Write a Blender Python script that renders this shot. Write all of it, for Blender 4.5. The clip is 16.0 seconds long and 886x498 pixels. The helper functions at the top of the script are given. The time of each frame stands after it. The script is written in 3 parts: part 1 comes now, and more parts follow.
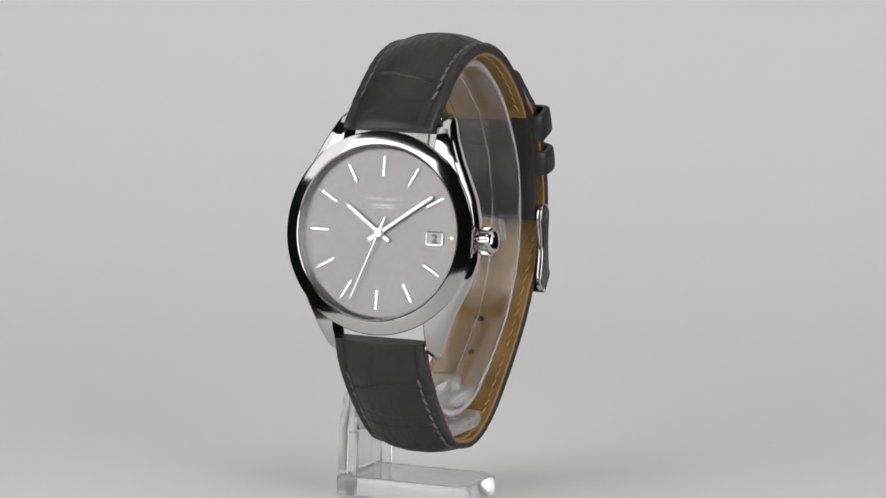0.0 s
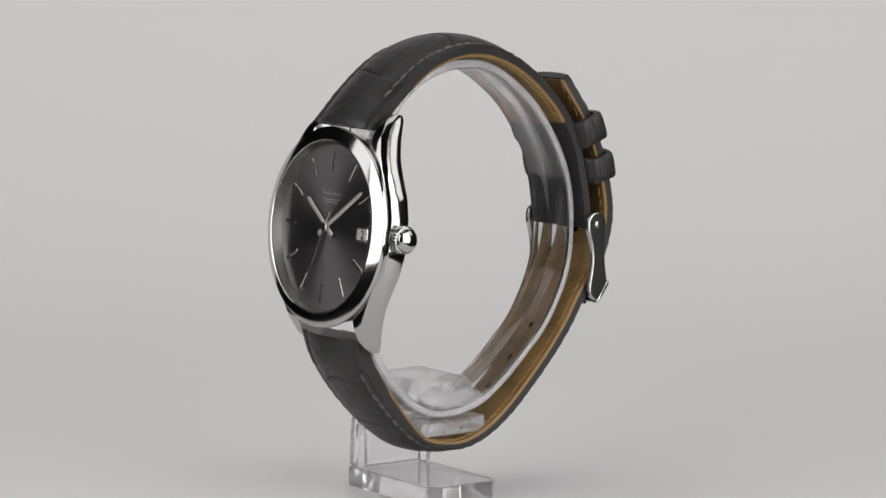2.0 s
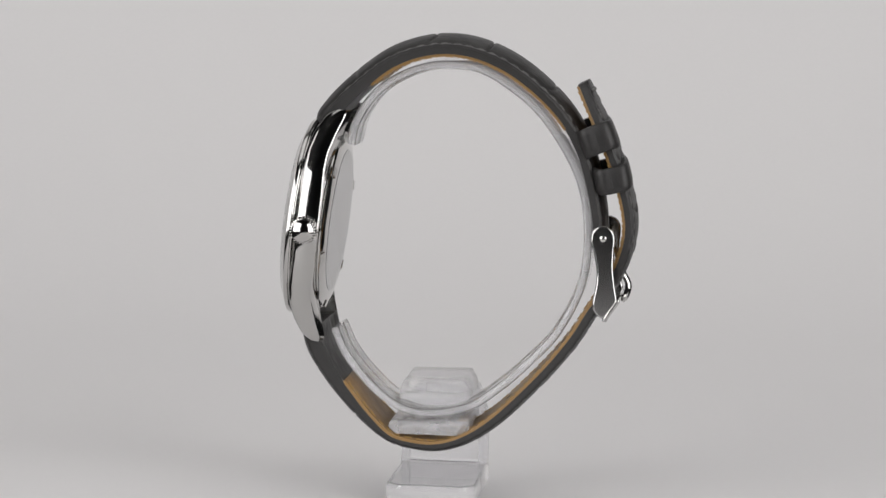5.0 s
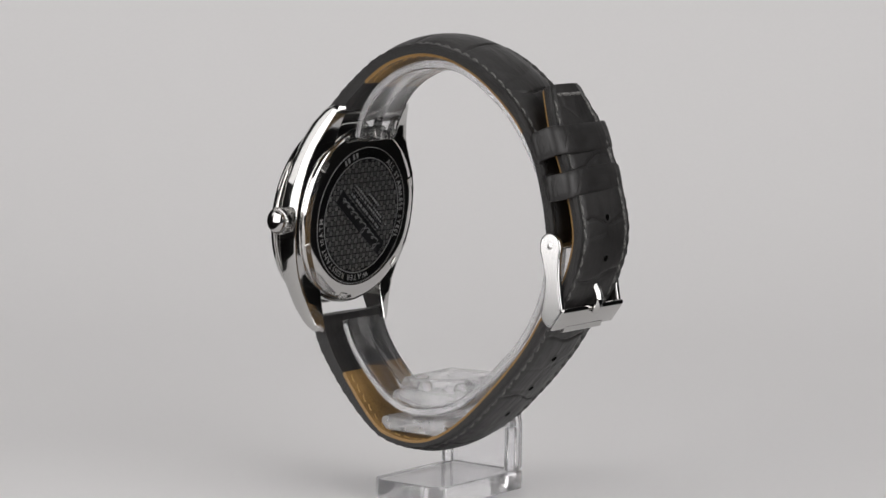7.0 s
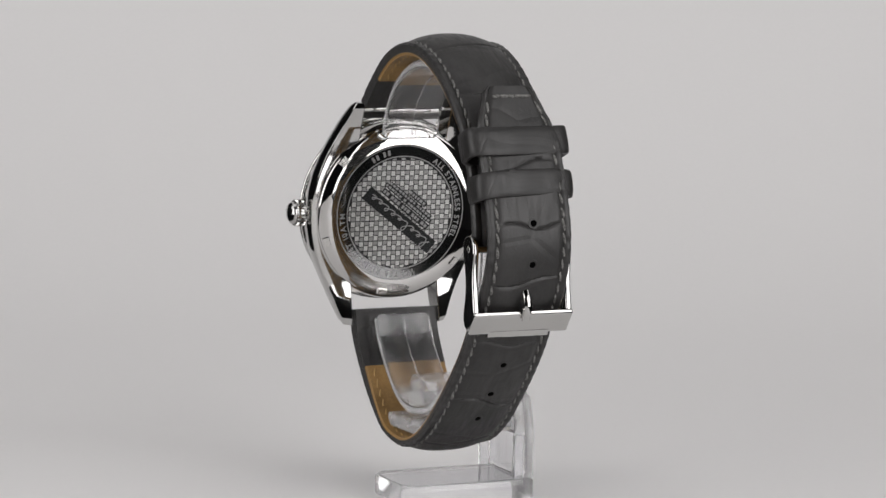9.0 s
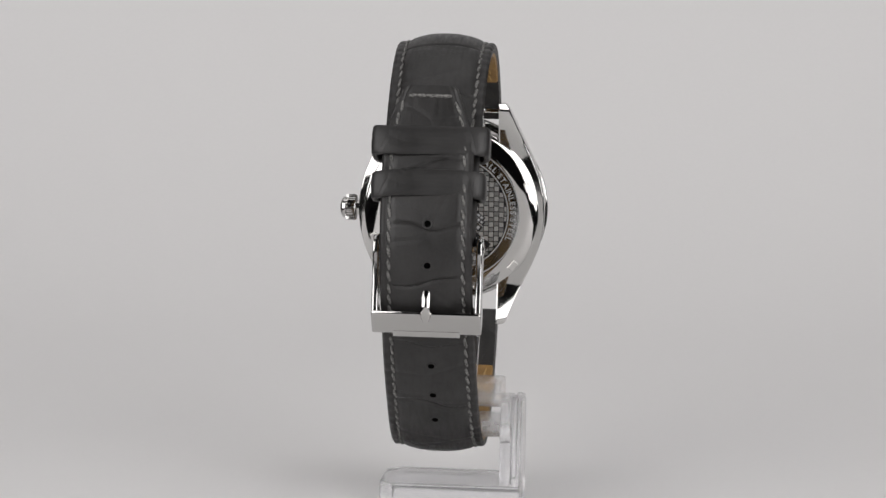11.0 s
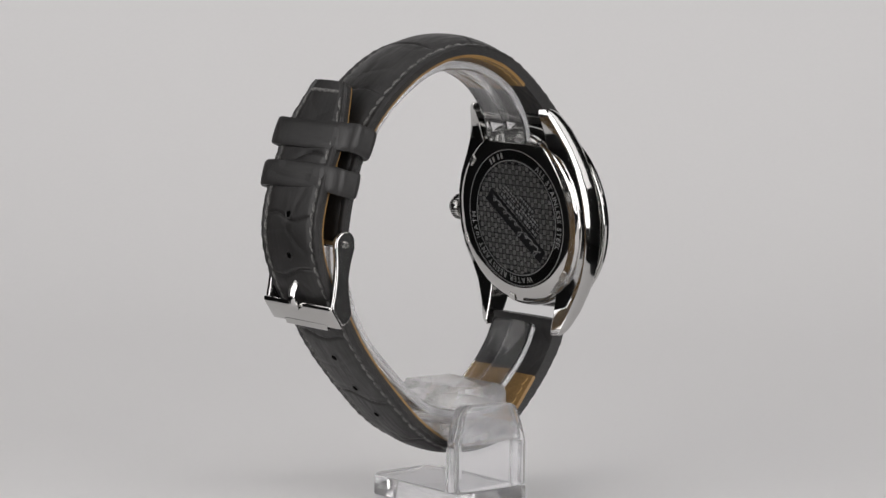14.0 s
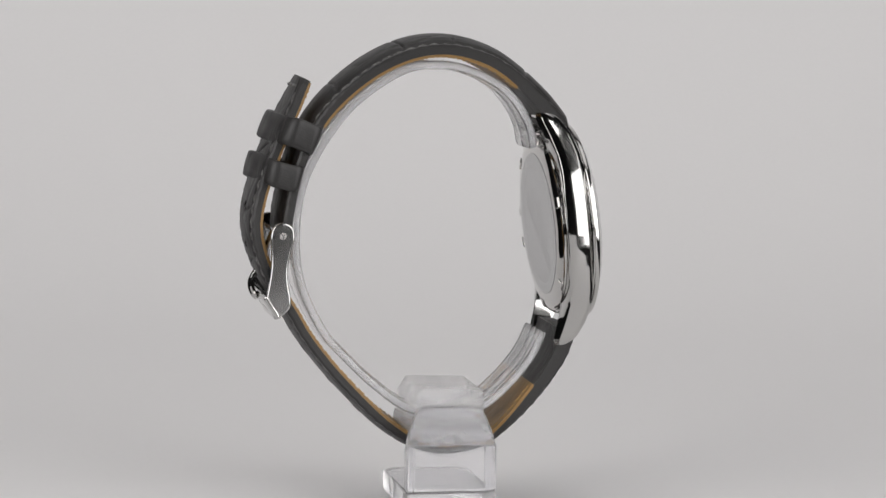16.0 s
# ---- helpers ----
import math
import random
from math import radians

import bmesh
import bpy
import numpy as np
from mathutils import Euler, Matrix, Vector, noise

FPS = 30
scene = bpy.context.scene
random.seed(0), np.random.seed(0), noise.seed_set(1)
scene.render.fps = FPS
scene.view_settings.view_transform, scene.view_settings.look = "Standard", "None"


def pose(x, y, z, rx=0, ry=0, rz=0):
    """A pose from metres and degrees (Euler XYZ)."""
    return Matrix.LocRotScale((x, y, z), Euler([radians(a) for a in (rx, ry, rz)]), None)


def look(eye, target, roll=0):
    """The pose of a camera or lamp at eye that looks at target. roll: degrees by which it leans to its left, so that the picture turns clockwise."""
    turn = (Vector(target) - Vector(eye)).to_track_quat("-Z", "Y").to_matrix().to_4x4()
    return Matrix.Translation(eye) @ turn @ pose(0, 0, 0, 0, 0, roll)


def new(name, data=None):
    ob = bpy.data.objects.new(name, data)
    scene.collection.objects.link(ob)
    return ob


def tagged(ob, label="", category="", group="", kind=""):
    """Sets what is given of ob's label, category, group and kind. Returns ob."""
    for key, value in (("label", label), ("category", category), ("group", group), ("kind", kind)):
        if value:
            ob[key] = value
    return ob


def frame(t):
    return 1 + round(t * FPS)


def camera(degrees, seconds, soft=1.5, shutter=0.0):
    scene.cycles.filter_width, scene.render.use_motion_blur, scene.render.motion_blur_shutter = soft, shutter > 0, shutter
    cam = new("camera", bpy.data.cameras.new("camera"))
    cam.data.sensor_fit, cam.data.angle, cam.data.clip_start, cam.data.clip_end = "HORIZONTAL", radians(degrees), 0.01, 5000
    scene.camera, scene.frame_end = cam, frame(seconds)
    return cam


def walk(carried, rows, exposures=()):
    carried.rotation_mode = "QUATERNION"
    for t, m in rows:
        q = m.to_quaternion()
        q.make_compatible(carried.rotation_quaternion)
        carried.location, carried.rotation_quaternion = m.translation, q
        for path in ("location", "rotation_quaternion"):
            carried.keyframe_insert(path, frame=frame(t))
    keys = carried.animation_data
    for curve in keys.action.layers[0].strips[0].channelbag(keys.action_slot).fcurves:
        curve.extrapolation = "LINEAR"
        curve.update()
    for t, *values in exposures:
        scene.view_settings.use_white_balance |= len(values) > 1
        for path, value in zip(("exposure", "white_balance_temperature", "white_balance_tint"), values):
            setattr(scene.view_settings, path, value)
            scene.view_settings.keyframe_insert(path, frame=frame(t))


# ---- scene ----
MM = 0.001
cam = camera(16.55, 16.0, soft=1.5)
AIM_Z = 0.0536
TILT = radians(6.86)
eye = Vector((0, -0.65 * math.cos(TILT), AIM_Z + 0.65 * math.sin(TILT)))
still = look(eye, (0.00088, 0, AIM_Z), 1.08)
walk(cam, [(0, still), (16, still)])

# turn of the display: seconds and degrees
TURN = [(0.0, 24.0), (0.5, 30.65), (1.0, 38.39), (1.5, 44.91), (2.0, 52.97), (2.5, 59.44), (3.0, 67.01),
        (3.5, 73.98), (4.0, 81.75), (4.6, 90.7), (5.2, 99.65), (5.9, 110.18), (6.5, 119.27), (7.0, 126.69),
        (7.5, 132.93), (8.0, 140.43), (8.6, 149.24), (9.2, 158.09), (9.8, 166.95), (10.5, 177.41),
        (11.0, 185.18), (11.5, 191.73), (12.0, 199.36), (12.5, 206.4), (13.0, 214.44), (13.5, 221.18),
        (14.0, 229.1), (14.5, 235.8), (15.0, 243.7), (15.5, 250.38), (16.0, 258.0)]


def motions():
    for thing in (watch, stand):
        walk(thing, [(t, pose(0, 0, 0, 0, 0, -a)) for t, a in TURN])


# ---- light ----
world = bpy.data.worlds.new("studio")
world.use_nodes = True
world.node_tree.nodes["Background"].inputs[0].default_value = (0.05, 0.05, 0.052, 1)
world.node_tree.nodes["Background"].inputs[1].default_value = 0.15
scene.world = world
scene.view_settings.exposure = 0.0


def softbox(name, place, target, width, height, watts):
    data = bpy.data.lights.new(name, "AREA")
    data.shape, data.size, data.size_y, data.energy = "RECTANGLE", width, height, watts
    data.color = (1.0, 0.980, 0.978)
    ob = new(name, data)
    ob.matrix_basis = look(place, target)
    return tagged(ob, "large white studio softbox lighting the display", "studio light")


def around(azimuth, distance, z):
    a = radians(azimuth)
    return (distance * math.sin(a), -distance * math.cos(a), z)


softbox("softbox", around(-49, 0.95, 0.385), (0, 0, 0.25), 0.92, 0.96, 8.2)
softbox("softbox", around(47, 0.95, 0.35), (0, 0, 0.23), 0.84, 1.02, 9.0)
softbox("overhead_softbox", (0, 0.10, 0.95), (0, 0.10, 0), 1.1, 0.64, 2.1)
softbox("strip_softbox", around(-86, 0.95, 0.62), (0, 0, 0.06), 0.30, 0.50, 0.7)
softbox("strip_softbox", around(86, 0.95, 0.62), (0, 0, 0.06), 0.30, 0.50, 0.7)


# ---- materials ----
def material(name, base, rough=0.5, metal=0.0, **more):
    m = bpy.data.materials.new(name)
    m.use_nodes = True
    p = m.node_tree.nodes["Principled BSDF"]
    p.inputs["Base Color"].default_value = (*base, 1)
    p.inputs["Roughness"].default_value, p.inputs["Metallic"].default_value = rough, metal
    for key, value in more.items():
        p.inputs[key.replace("_", " ")].default_value = value
    return m


def node(m, kind, **values):
    n = m.node_tree.nodes.new(kind)
    for key, value in values.items():
        n.inputs[key.replace("_", " ")].default_value = value
    return n


def link(m, a, out, b, into):
    m.node_tree.links.new(a.outputs[out], b.inputs[into])


def shader(m):
    return m.node_tree.nodes["Principled BSDF"]


def grain(m, scale, bump=0.1, distance=0.0002, colours=None, coord="Object", rough=None, detail=6):
    """Noise in the colour, the roughness and a fine relief."""
    p, tex = shader(m), node(m, "ShaderNodeTexCoord")
    n1 = node(m, "ShaderNodeTexNoise", Scale=scale, Detail=detail, Roughness=0.6)
    link(m, tex, coord, n1, "Vector")
    if colours:
        ramp = node(m, "ShaderNodeValToRGB")
        ramp.color_ramp.elements[0].position, ramp.color_ramp.elements[1].position = 0.3, 0.7
        ramp.color_ramp.elements[0].color, ramp.color_ramp.elements[1].color = (*colours[0], 1), (*colours[1], 1)
        link(m, n1, "Fac", ramp, "Fac")
        link(m, ramp, "Color", p, "Base Color")
    if rough:
        mr = node(m, "ShaderNodeMapRange", To_Min=rough[0], To_Max=rough[1])
        link(m, n1, "Fac", mr, "Value")
        link(m, mr, "Result", p, "Roughness")
    if bump:
        b = node(m, "ShaderNodeBump", Strength=bump, Distance=distance)
        link(m, n1, "Fac", b, "Height")
        link(m, b, "Normal", p, "Normal")
    return m


def leather_material(name, dark, light, scales=0.0):
    """Leather on the strap's own grid: tone patches, pores, and embossed scales with sunk seams."""
    m = material(name, dark, 0.45, Specular_IOR_Level=0.48)
    p, uv = shader(m), node(m, "ShaderNodeUVMap")
    big = node(m, "ShaderNodeTexNoise", Scale=1.3, Detail=3.0)
    fine = node(m, "ShaderNodeTexNoise", Scale=16.0, Detail=6.0, Roughness=0.65)
    streak = node(m, "ShaderNodeTexNoise", Scale=3.0, Detail=4.0)
    stretch = node(m, "ShaderNodeMapping")
    stretch.inputs["Scale"].default_value = (4.0, 0.7, 1.0)
    link(m, uv, "UV", stretch, "Vector")
    link(m, stretch, "Vector", streak, "Vector")
    pores = node(m, "ShaderNodeTexVoronoi", Scale=11.0)
    pores.feature = "DISTANCE_TO_EDGE"
    for n in (big, fine, pores):
        link(m, uv, "UV", n, "Vector")
    total = node(m, "ShaderNodeMath")
    total.operation = "MULTIPLY_ADD"
    total.inputs[1].default_value = 0.35
    share = node(m, "ShaderNodeMath")
    share.operation = "MULTIPLY"
    share.inputs[1].default_value = 0.65
    link(m, big, "Fac", share, 0)
    link(m, fine, "Fac", total, 0)
    link(m, share, 0, total, 2)
    ramp = node(m, "ShaderNodeValToRGB")
    ramp.color_ramp.elements[0].position, ramp.color_ramp.elements[1].position = 0.34, 0.68
    ramp.color_ramp.elements[0].color, ramp.color_ramp.elements[1].color = (*dark, 1), (*light, 1)
    link(m, total, 0, ramp, "Fac")
    link(m, ramp, "Color", p, "Base Color")
    rr = node(m, "ShaderNodeMapRange", From_Min=0.3, From_Max=0.7, To_Min=0.36, To_Max=0.56)
    link(m, streak, "Fac", rr, "Value")
    link(m, rr, "Result", p, "Roughness")
    last = None
    for source, out, strength, deep in ((pores, "Distance", 0.25, 0.0001), (fine, "Fac", 0.30, 0.00012), (streak, "Fac", 0.05, 0.0002)):
        bump = node(m, "ShaderNodeBump", Strength=strength, Distance=deep)
        link(m, source, out, bump, "Height")
        if last:
            link(m, last, "Normal", bump, "Normal")
        last = bump
    if scales:
        warp = node(m, "ShaderNodeMapping")
        warp.inputs["Scale"].default_value = (0.75, 1.0, 1.0)
        cells = node(m, "ShaderNodeTexVoronoi", Scale=0.85, Randomness=0.75)
        cells.feature = "DISTANCE_TO_EDGE"
        seam = node(m, "ShaderNodeMapRange", From_Min=0.0, From_Max=0.07)
        link(m, uv, "UV", warp, "Vector")
        link(m, warp, "Vector", cells, "Vector")
        link(m, cells, "Distance", seam, "Value")
        bump = node(m, "ShaderNodeBump", Strength=scales, Distance=0.0003)
        link(m, seam, "Result", bump, "Height")
        link(m, last, "Normal", bump, "Normal")
        last = bump
    link(m, last, "Normal", p, "Normal")
    return m


steel = grain(material("polished_steel", (0.55, 0.543, 0.53), 0.06, 1.0), 900, 0.02, 0.00003, rough=(0.06, 0.13))
satin = grain(material("satin_steel", (0.7, 0.69, 0.67), 0.22, 1.0), 1500, 0.05, 0.00003, rough=(0.16, 0.3))
applied_steel = grain(material("applied_steel", (0.70, 0.69, 0.68), 0.2, 1.0), 2500, 0.04, 0.00002, rough=(0.14, 0.24))
hand_steel = grain(material("brushed_steel", (0.72, 0.71, 0.70), 0.42, 0.8), 2500, 0.04, 0.00002, rough=(0.36, 0.48))
mirror_steel = grain(material("mirror_steel", (0.63, 0.62, 0.605), 0.05, 1.0), 900, 0.02, 0.00003, rough=(0.03, 0.07))
black_engraving = material("black_engraving", (0.006, 0.006, 0.007), 0.45, Specular_IOR_Level=0.25)
leather = leather_material("grey_leather", (0.0100, 0.0094, 0.0092), (0.0262, 0.0248, 0.0242), 0.26)
tan = leather_material("tan_lining", (0.165, 0.09, 0.026), (0.37, 0.218, 0.073))
thread = grain(material("grey_thread", (0.13, 0.13, 0.126), 0.8), 2000, 0.6, 0.0002, colours=((0.016, 0.016, 0.015), (0.24, 0.235, 0.225)))
tan_thread = grain(material("ochre_thread", (0.42, 0.27, 0.10), 0.8), 4000, 0.3)
acrylic = material("clear_acrylic", (0.95, 0.95, 0.955), 0.03, IOR=1.46, Transmission_Weight=0.985)
cast_acrylic = material("cast_acrylic", (0.97, 0.97, 0.985), 0.03, IOR=1.43, Transmission_Weight=0.93)
frosted = grain(material("hazy_acrylic", (0.92, 0.92, 0.93), 0.25, IOR=1.4, Transmission_Weight=0.72), 300, 0.2, 0.0002, rough=(0.1, 0.4))
haze = grain(material("moulded_acrylic", (0.95, 0.95, 0.955), 0.12, IOR=1.22, Transmission_Weight=0.84), 300, 0.12, 0.0001, rough=(0.05, 0.22))


def let_through(m, share):
    """Lets a share of the light pass straight through a clear moulding."""
    out = m.node_tree.nodes["Material Output"]
    clear, mix = node(m, "ShaderNodeBsdfTransparent"), node(m, "ShaderNodeMixShader", Fac=share)
    link(m, shader(m), "BSDF", mix, 1)
    link(m, clear, 0, mix, 2)
    link(m, mix, 0, out, "Surface")


for clear_plastic, share in ((cast_acrylic, 0.12), (haze, 0.3), (frosted, 0.2), (acrylic, 0.12)):
    let_through(clear_plastic, share)
arm_steel = grain(material("brushed_arm_steel", (0.50, 0.495, 0.49), 0.16, 1.0), 60, 0, rough=(0.12, 0.18))
rehaut_steel = material("inner_ring_steel", (0.42, 0.41, 0.40), 0.22, 1.0)
white_print = material("white_print", (0.75, 0.75, 0.74), 0.5)
silver_print = material("silver_print", (0.40, 0.39, 0.39), 0.42, 0.75)
date_white = material("date_white", (0.42, 0.42, 0.41), 0.5)
# near-black, gloss-free colour that stands in for shade inside the strap holes
punched = material("hole_shade_black", (0.0015, 0.0015, 0.0015), 1.0, Specular_IOR_Level=0.0)
cut_edge = grain(material("cut_acrylic_edge", (0.93, 0.93, 0.94), 0.25, IOR=1.4, Transmission_Weight=0.78), 300, 0.2, 0.0001)
etching = grain(material("matte_etching", (0.24, 0.24, 0.24), 0.55), 3000, 0.1)
black_print = material("black_print", (0.02, 0.02, 0.02), 0.5)
paper = grain(material("white_sweep", (0.80, 0.795, 0.795), 0.42), 700, 0.03, 0.0001, colours=((0.765, 0.758, 0.757), (0.777, 0.769, 0.768)))
dark_wall = grain(material("dark_wall", (0.055, 0.055, 0.056), 0.9), 8, 0.05, colours=((0.046, 0.046, 0.047), (0.064, 0.064, 0.065)))


def sunburst_material():
    m = material("sunburst_dial", (0.198, 0.191, 0.190), 0.39, 1.0)
    p = shader(m)
    tangent = node(m, "ShaderNodeTangent")
    tangent.direction_type, tangent.axis = "RADIAL", "Z"
    p.inputs["Anisotropic"].default_value = 0.72
    link(m, tangent, "Tangent", p, "Tangent")
    return m


sunburst = sunburst_material()


def thin_glass(name, rise, most, least):
    """Clear thin sheet with a gloss that grows towards glancing angles."""
    m = material(name, (1, 1, 1), 0.0)
    nodes = m.node_tree.nodes
    nodes.remove(nodes["Principled BSDF"])
    clear, gloss, mix = node(m, "ShaderNodeBsdfTransparent"), node(m, "ShaderNodeBsdfGlossy", Roughness=0.02), node(m, "ShaderNodeMixShader")
    edge, power, share = node(m, "ShaderNodeLayerWeight", Blend=0.5), node(m, "ShaderNodeMath"), node(m, "ShaderNodeMath")
    power.operation, share.operation = "POWER", "MULTIPLY_ADD"
    power.inputs[1].default_value, share.inputs[1].default_value, share.inputs[2].default_value = rise, most, least
    link(m, edge, "Facing", power, 0)
    link(m, power, 0, share, 0)
    link(m, share, 0, mix, 0)
    link(m, clear, 0, mix, 1)
    link(m, gloss, 0, mix, 2)
    link(m, mix, 0, nodes["Material Output"], "Surface")
    return m


crystal_glass = thin_glass("mineral_glass", 4.0, 0.85, 0.012)
glossy_film = thin_glass("glossy_film", 1.3, 0.97, 0.02)
weave_light = grain(material("weave_light", (0.50, 0.495, 0.485), 0.34, 1.0, Coat_Weight=0.6, Coat_Roughness=0.08), 3000, 0.15, 0.00003, rough=(0.28, 0.42))
weave_dark = grain(material("weave_dark", (0.27, 0.27, 0.265), 0.38, 1.0, Coat_Weight=0.6, Coat_Roughness=0.08), 3000, 0.15, 0.00003, rough=(0.32, 0.46))
ring_steel = grain(material("dark_ring_steel", (0.36, 0.36, 0.36), 0.08, 1.0), 900, 0.02, 0.00003, rough=(0.05, 0.1))


# ---- builders ----
def part(name, bm, mat, parent=None, label="", smooth=True, category="", kind=""):
    """Links a bmesh as one mesh object, under a thing or part."""
    bmesh.ops.recalc_face_normals(bm, faces=bm.faces[:])
    me = bpy.data.meshes.new(name)
    for f in bm.faces:
        f.smooth = smooth and len(f.verts) < 5
    if smooth:
        for e in bm.edges:
            if len(e.link_faces) == 2 and e.calc_face_angle(0) > radians(32):
                e.smooth = False
    bm.to_mesh(me)
    bm.free()
    me.materials.append(mat)
    ob = new(name, me)
    ob.parent = parent
    return tagged(ob, label, category, "", kind)


def move(bm, m):
    bmesh.ops.transform(bm, matrix=m, verts=bm.verts[:])
    return bm


def lathe(profile, segments=96, close=False):
    """Turns (radius, height) pairs in mm about z."""
    bm = bmesh.new()
    rings = []
    for r, h in profile:
        if r < 1e-6:
            rings.append([bm.verts.new((0, 0, h * MM))])
        else:
            rings.append([bm.verts.new((r * MM * math.cos(2 * math.pi * k / segments), r * MM * math.sin(2 * math.pi * k / segments), h * MM))
                          for k in range(segments)])
    pairs = list(zip(rings, rings[1:])) + ([(rings[-1], rings[0])] if close else [])
    for a, b in pairs:
        for k in range(segments):
            j = (k + 1) % segments
            if len(a) == 1 and len(b) == 1:
                continue
            if len(a) == 1:
                bm.faces.new((a[0], b[k], b[j]))
            elif len(b) == 1:
                bm.faces.new((a[k], a[j], b[0]))
            else:
                bm.faces.new((a[k], a[j], b[j], b[k]))
    return bm


def block(x0, x1, y0, y1, z0, z1, bevel=0.0, segments=2):
    """A bevelled box between the given bounds, in mm."""
    bm = bmesh.new()
    bmesh.ops.create_cube(bm, size=1.0)
    for v in bm.verts:
        v.co = Vector(((x0 if v.co.x < 0 else x1) * MM, (y0 if v.co.y < 0 else y1) * MM, (z0 if v.co.z < 0 else z1) * MM))
    if bevel:
        bmesh.ops.bevel(bm, geom=bm.edges[:], offset=bevel * MM, segments=segments, profile=0.5, affect="EDGES")
    return bm


def prism(outline, x0, x1, bevel=0.0, segments=2):
    """An outline of (y, z) in mm pulled from x0 to x1."""
    bm = bmesh.new()
    a = [bm.verts.new((x0 * MM, y * MM, z * MM)) for y, z in outline]
    b = [bm.verts.new((x1 * MM, y * MM, z * MM)) for y, z in outline]
    n = len(outline)
    bm.faces.new(a)
    bm.faces.new(b)
    for k in range(n):
        bm.faces.new((a[k], a[(k + 1) % n], b[(k + 1) % n], b[k]))
    if bevel:
        bmesh.ops.recalc_face_normals(bm, faces=bm.faces[:])
        sharp = [e for e in bm.edges if e.calc_face_angle(0) > radians(40)]
        bmesh.ops.bevel(bm, geom=sharp, offset=bevel * MM, segments=segments, profile=0.5, affect="EDGES")
    return bm


def join(target, source):
    me = bpy.data.meshes.new("joined")
    source.to_mesh(me)
    source.free()
    target.from_mesh(me)
    bpy.data.meshes.remove(me)
    return target


def spline(points, step):
    """Even points along a smooth curve through the given ones (any dimension), with their lengths."""
    pts = [np.array(p, float) for p in points]
    pts = [2 * pts[0] - pts[1]] + pts + [2 * pts[-1] - pts[-2]]
    dense = []
    for k in range(1, len(pts) - 2):
        p0, p1, p2, p3 = pts[k - 1:k + 3]
        for u in np.linspace(0, 1, 24, endpoint=False):
            dense.append(0.5 * (2 * p1 + (p2 - p0) * u + (2 * p0 - 5 * p1 + 4 * p2 - p3) * u * u + (3 * p1 - p0 - 3 * p2 + p3) * u ** 3))
    dense.append(pts[-2])
    dense = np.array(dense)
    run = np.concatenate([[0], np.cumsum(np.linalg.norm(np.diff(dense, axis=0), axis=1))])
    n = max(3, int(run[-1] / step) + 1)
    s = np.linspace(0, run[-1], n)
    return np.stack([np.interp(s, run, dense[:, k]) for k in range(dense.shape[1])], 1), s


class Band:
    """A strap along a path of (y, z): stations, tangents and outward normals; its end may slip aside by drift."""

    def __init__(self, points, step, side, centre, drift=0.0, drift_from=0.0):
        self.p, self.s = spline(points, step)
        d = np.gradient(self.p, axis=0)
        d /= np.linalg.norm(d, axis=1)[:, None]
        self.t = d
        self.n = side * np.stack([-d[:, 1], d[:, 0]], 1)
        self.centre, self.length = centre, self.s[-1]
        self.drift, self.drift_from = drift, drift_from

    def at(self, s, x, depth):
        """The place, in mm, at s along, x across and depth under the crest."""
        p = np.array([np.interp(s, self.s, self.p[:, k]) for k in (0, 1)])
        n = np.array([np.interp(s, self.s, self.n[:, k]) for k in (0, 1)])
        q = p - n / np.linalg.norm(n) * depth
        slip = self.drift * max(0.0, s - self.drift_from) / max(1.0, self.length - self.drift_from)
        return Vector((self.centre + slip + x, q[0], q[1]))


def ribbon(band, s0, s1, half, top, bottom, across=21, uvs=True, grid_step=0.7):
    """A closed band of leather from s0 to s1. half(s); top(s, q) and bottom(s): depths under the crest; q from -1 to 1."""
    bm = bmesh.new()
    uv = bm.loops.layers.uv.new("UVMap")
    n = max(2, int((s1 - s0) / grid_step))
    qs = [math.sin(math.pi / 2 * v) * 0.35 + v * 0.65 for v in np.linspace(-1, 1, across)]
    rows = []
    for s in np.linspace(s0, s1, n + 1):
        h = half(s)
        up = [(bm.verts.new(band.at(s, q * h, top(s, q)) * MM), q * h / 10, s / 10) for q in qs]
        edge = 0.25
        low = [(bm.verts.new(band.at(s, q * (h - edge), bottom(s)) * MM), q * h / 10, s / 10 + 50) for q in qs[::-2]]
        rows.append(up + low)
    m = len(rows[0])

    def face(items):
        f = bm.faces.new([i[0] for i in items])
        for loop, i in zip(f.loops, items):
            loop[uv].uv = (i[1], i[2])
    for a, b in zip(rows, rows[1:]):
        for k in range(m):
            j = (k + 1) % m
            face((a[k], a[j], b[j], b[k]))
    face(rows[0])
    face(rows[-1])
    return bm


